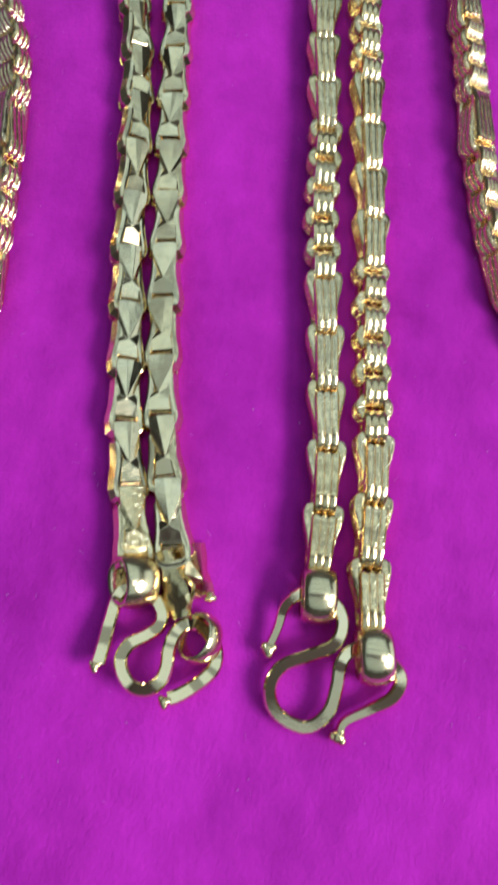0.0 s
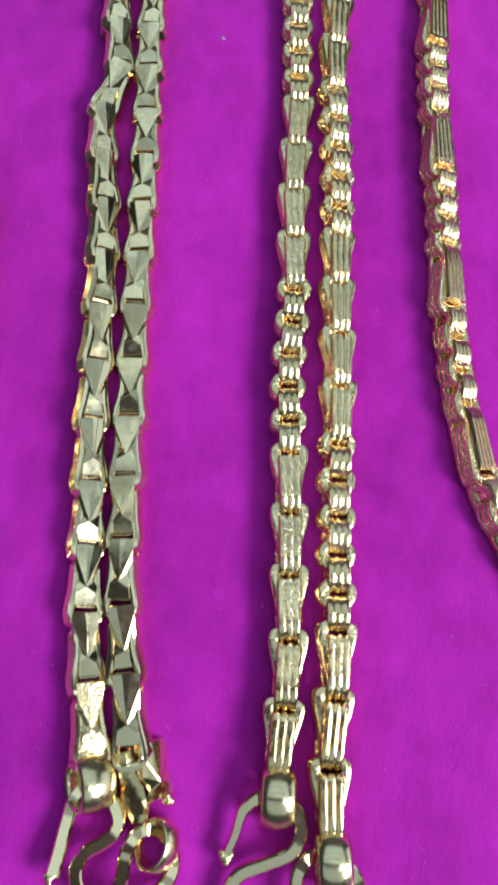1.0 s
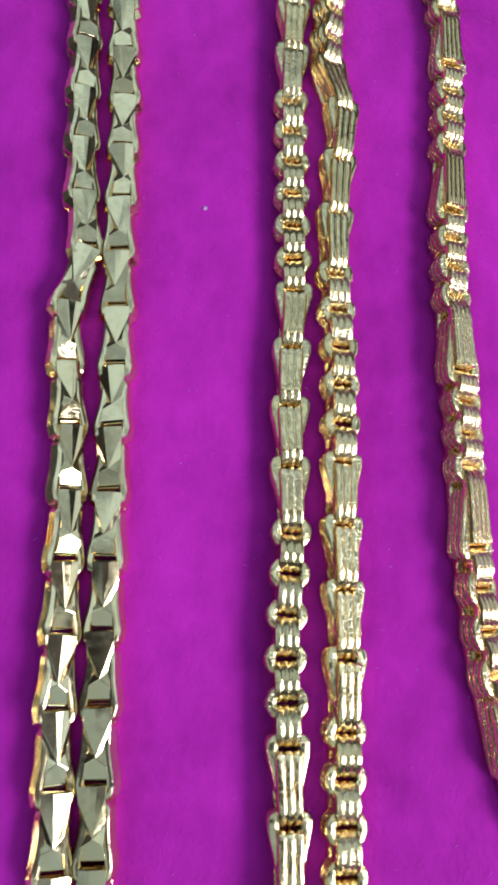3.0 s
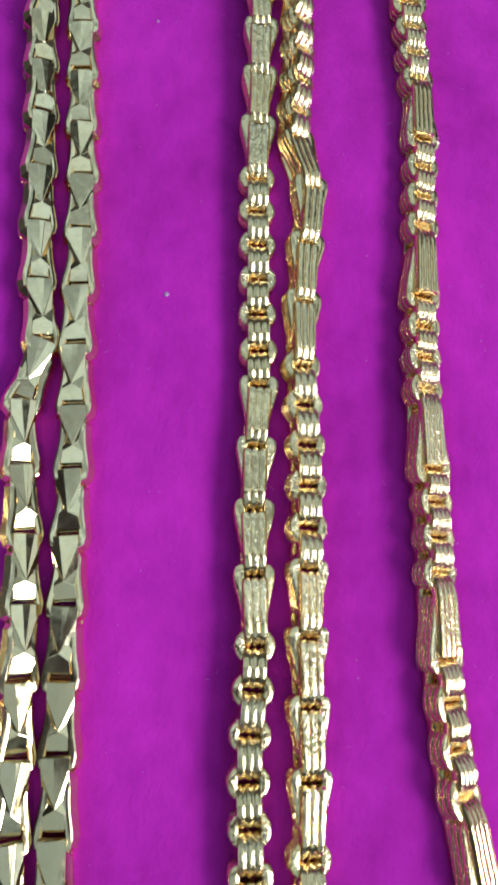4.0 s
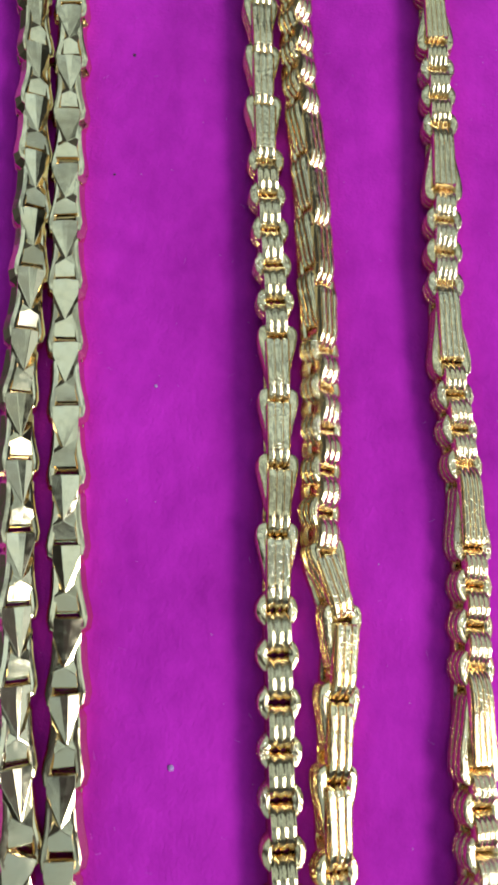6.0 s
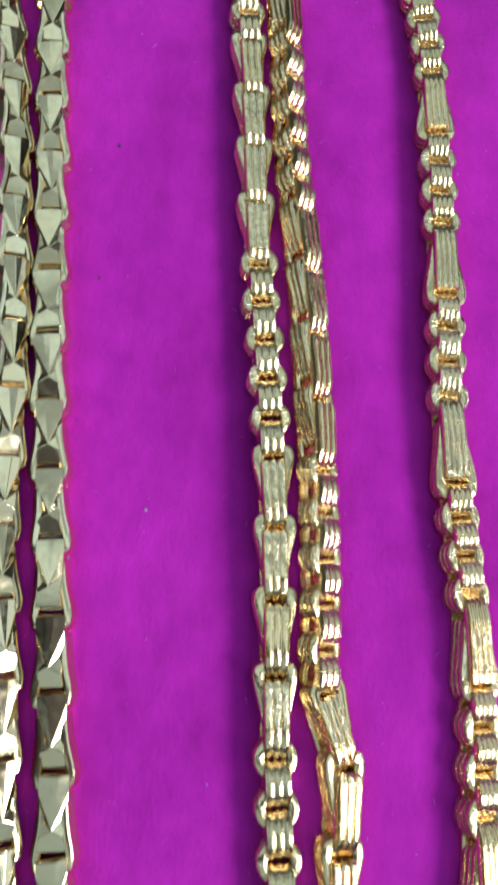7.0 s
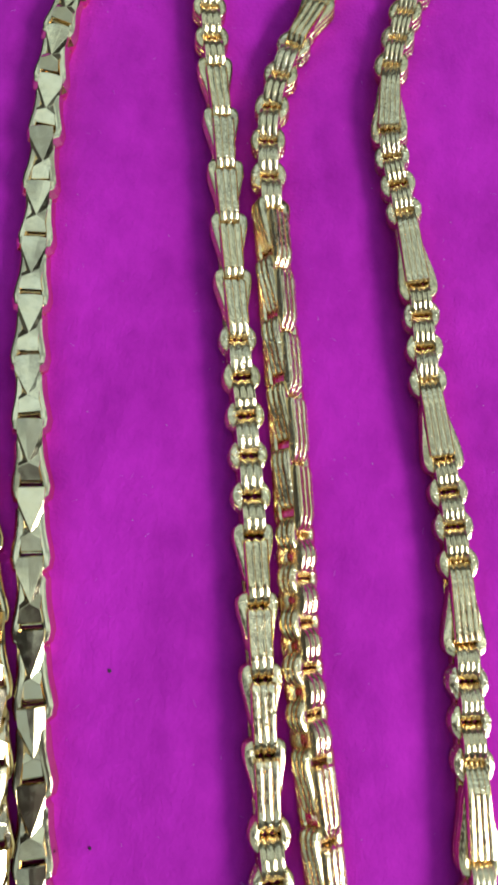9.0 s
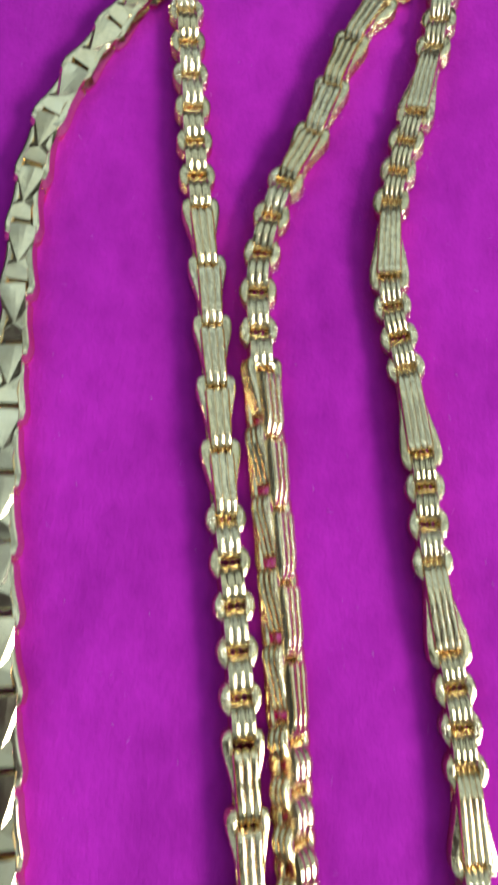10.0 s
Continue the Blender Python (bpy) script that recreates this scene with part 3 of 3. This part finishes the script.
part("end_link", cut_loop("end_flap", GOLD_CUT, 1.5, 0.08, 0.3, grow=0.85, slim=1.45, thick=0.6, rng_seed=41),
     cut_necklace, pose(34.5 * MM, 12.0 * MM, 1.9 * MM, 0, 50, 20), "last side link tipped towards the velvet")
part("knob", bead("cap_bead", 0.75, GOLD_CAST), cut_necklace, pose(37.4 * MM, 8.6 * MM, 2.4 * MM, 0, 0, 70))
part("knob", bead("hook_tip", 0.8, GOLD_CAST), hook_cut, pose(22.9 * MM, -2.2 * MM, 3.7 * MM))
part("knob", bead("hook_tip_end", 0.8, GOLD_CAST), hook_cut, pose(32.9 * MM, -5.8 * MM, 4.4 * MM))
part("bail", barrel_ring("bail_cut_end", 2.7, 3.2, 0.5, GOLD_BAIL), cut_necklace, pose(36.6 * MM, 2.9 * MM, 2.7 * MM, 0, 52, -14))

# ---- ribbed necklace ----
rib_necklace = thing("necklace", "doubled gold necklace of ribbed long and round links, S hook clasp", "necklace", "gold necklaces on velvet")
L, S = "long", "short"
ribbed_links(rib_necklace, BL, 13.0, [(L, 1, 22), (L, 4, 60.2), (S, 5, 89.6), (L, 4, 127.8), (S, 6, 164.1), (L, 4, 204.2), (S, 5, 235), (L, 4, 275.2),
                                     (S, 5, 306.2), (L, 5, 355), (S, 6, 392), (L, 2, 412)], 21)
ribbed_links(rib_necklace, BR, 5.5, [(L, 1, 14.7), (L, 2, 33.5), (S, 5, 63), (L, 4, 100.6), (S, 5, 132), (L, 3, 163.2), (L, 1, 172.0), (S, 5, 203.2), (L, 4, 244.2),
                                    (S, 5, 276), (L, 5, 328.8), (S, 5, 361), (L, 4, 396), (S, 1, 401)], 22)
hook_rib = part("hook", flat_wire("hook_rib", [(46.3, 3.0, 2.4), (47.2, 5.6, 2.6), (48.0, 8.8, 2.8), (50.6, 11.0, 2.6), (53.0, 10.9, 2.2), (55.6, 9.0, 2.4), (56.2, 6.4, 2.6), (55.0, 4.0, 2.8),
     (51.7, 2.3, 2.8), (48.3, 0.6, 2.8), (46.9, -2.3, 2.8), (48.1, -5.5, 2.8), (52.1, -7.0, 2.8), (55.0, -4.9, 2.8), (56.0, -1.4, 2.9), (56.3, 1.8, 3.0), (57.9, 3.8, 2.6),
     (61.1, 4.0, 2.2), (63.9, 2.2, 2.2), (64.9, 0.3, 2.4), (63.7, -2.1, 2.6), (60.3, -4.1, 2.6), (57.5, -5.8, 2.4), (56.9, -7.6, 2.2)], 1.9, 1.2, GOLD_WIRE, 0.35),
     rib_necklace, pose(0, 0, 0.0002, 4, 0, 0), label="polished S-shaped wire hook")
part("knob", bead("knob", 1.0, GOLD_CAST), hook_rib, pose(46.2 * MM, 2.6 * MM, 2.4 * MM))
part("knob", bead("knob_end", 1.05, GOLD_CAST), hook_rib, pose(56.8 * MM, -7.8 * MM, 2.2 * MM, 0, 0, 40))
BAIL = barrel_ring("bail_rib", 2.9, 4.9, 0.9, GOLD_BAIL)
part("bail", BAIL, rib_necklace, pose(52.5 * MM, 10.6 * MM, 2.9 * MM, 0, 0, 2))
part("bail", BAIL, rib_necklace, pose(60.9 * MM, 3.2 * MM, 2.9 * MM, 0, 0, 8))

# ---- barred necklaces ----
bar_necklace = thing("necklace", "gold necklace of long barred links between triple round links", "necklace", "gold necklaces on velvet")
barred_links(bar_necklace, CL, 42, [(S, 3, 61.0), (L, 1, 72.0), (S, 3, 90.2), (L, 1, 102), (S, 3, 117.6), (L, 1, 130), (S, 3, 145.8), (L, 1, 158.2), (S, 3, 175), (L, 1, 186.8),
                                   (S, 3, 203), (L, 1, 215.8), (S, 3, 232.7), (L, 1, 244.9), (S, 3, 261.5), (L, 1, 273), (S, 3, 289), (L, 1, 301.2), (S, 3, 317.7),
                                   (L, 1, 330.5), (S, 3, 345.7), (L, 1, 358.5), (S, 3, 375.3), (L, 1, 388), (S, 3, 405)], 31)
side_necklace = thing("necklace", "gold necklace of barred and round links lying beside the faceted one", "necklace", "gold necklaces on velvet")
barred_links(side_necklace, DL, 27, [(S, 4, 50), (L, 1, 62), (S, 3, 79), (L, 1, 91), (S, 4, 114), (L, 1, 126), (S, 2, 138)], 41)


# ---- lint and dust on the cloth ----
def lint_mesh(name, count, seed, size, mat):
    rng = random.Random(seed)
    verts, faces = [], []
    for _ in range(count):
        x, y = rng.uniform(-15, 90), rng.uniform(-20, 395)
        z, a, r = cloth_height(x, y) + 0.12, rng.uniform(0, 6.3), size * rng.uniform(0.5, 1.3)
        k = len(verts)
        long = rng.uniform(1.0, 3.0)
        for i in range(5):
            b = 2 * math.pi * i / 5
            u, v = math.cos(b) * r * long, math.sin(b) * r
            verts.append(((x + u * math.cos(a) - v * math.sin(a)) * MM, (y + u * math.sin(a) + v * math.cos(a)) * MM, (z + 0.05) * MM))
        verts.append((x * MM, y * MM, (z + 0.25 * r + 0.1) * MM))
        faces += [(k + i, k + (i + 1) % 5, k + 5) for i in range(5)]
    return mesh_of(name, verts, faces, mat)


LINT = painted("pale_lint", (0.36, 0.18, 0.40), (0.50, 0.32, 0.52), 900.0, 0.9)
FLUFF = painted("violet_fluff", (0.46, 0.10, 0.50), (0.60, 0.24, 0.66), 900.0, 0.9)
GRIT = painted("dark_grit", (0.02, 0.01, 0.02), (0.06, 0.03, 0.05), 900.0, 0.8)
tagged(new("lint", lint_mesh("lint", 280, 5, 0.065, LINT)), "tiny pale lint flecks scattered on the magenta velvet", "lint", kind="stuff")


def fibre_mesh(name, count, seed, mat):
    """Short loose hairs of pile, each a thin bent three-sided strand."""
    rng = random.Random(seed)
    verts, faces = [], []
    for _ in range(count):
        x, y = rng.uniform(-20, 95), rng.uniform(-20, 395)
        a, bend, length, w = rng.uniform(0, 6.3), rng.uniform(-0.15, 0.15), rng.uniform(0.3, 1.1), rng.uniform(0.012, 0.026)
        for i in range(5):
            k = len(verts)
            z = cloth_height(x, y) + 0.10 + 0.10 * math.sin(math.pi * i / 4)
            sx, sy = -math.sin(a) * w, math.cos(a) * w
            verts += [((x + sx) * MM, (y + sy) * MM, z * MM), ((x - sx) * MM, (y - sy) * MM, z * MM), (x * MM, y * MM, (z + 1.5 * w) * MM)]
            if i:
                faces += [(k - 3 + p, k - 3 + (p + 1) % 3, k + (p + 1) % 3, k + p) for p in range(3)]
            x, y, a = x + math.cos(a) * length / 4, y + math.sin(a) * length / 4, a + bend
    return mesh_of(name, verts, faces, mat)


tagged(new("fibres", fibre_mesh("fibres", 520, 8, FLUFF)), "short pale loose fibres lying on the magenta velvet", "fibres", kind="stuff")


def speck(name, x, y, r, mat, label, category):
    bm = bmesh.new()
    bmesh.ops.create_icosphere(bm, subdivisions=2, radius=r * MM)
    for v in bm.verts:
        v.co *= 1 + 0.35 * noise.noise(v.co * 2500 + Vector((x, y, 0)))
        v.co.z *= 0.5
    me = bpy.data.meshes.new(name)
    bm.to_mesh(me)
    bm.free()
    me.materials.append(mat)
    ob = new(name, me)
    ob.matrix_world = pose(x * MM, y * MM, (cloth_height(x, y) + 0.1) * MM)
    return tagged(ob, label, category)


speck("lint_fleck", 29.4, 142.7, 0.42, LINT, "small pale lint fleck lying on the velvet", "lint fleck")
speck("lint_fleck", 21.9, 196.1, 0.25, LINT, "small pale lint fleck lying on the velvet", "lint fleck")
speck("grit_speck", 12.2, 255.3, 0.30, GRIT, "tiny dark grit speck lying on the velvet", "grit speck")
speck("grit_speck", 11.5, 231.8, 0.22, GRIT, "tiny dark grit speck lying on the velvet", "grit speck")
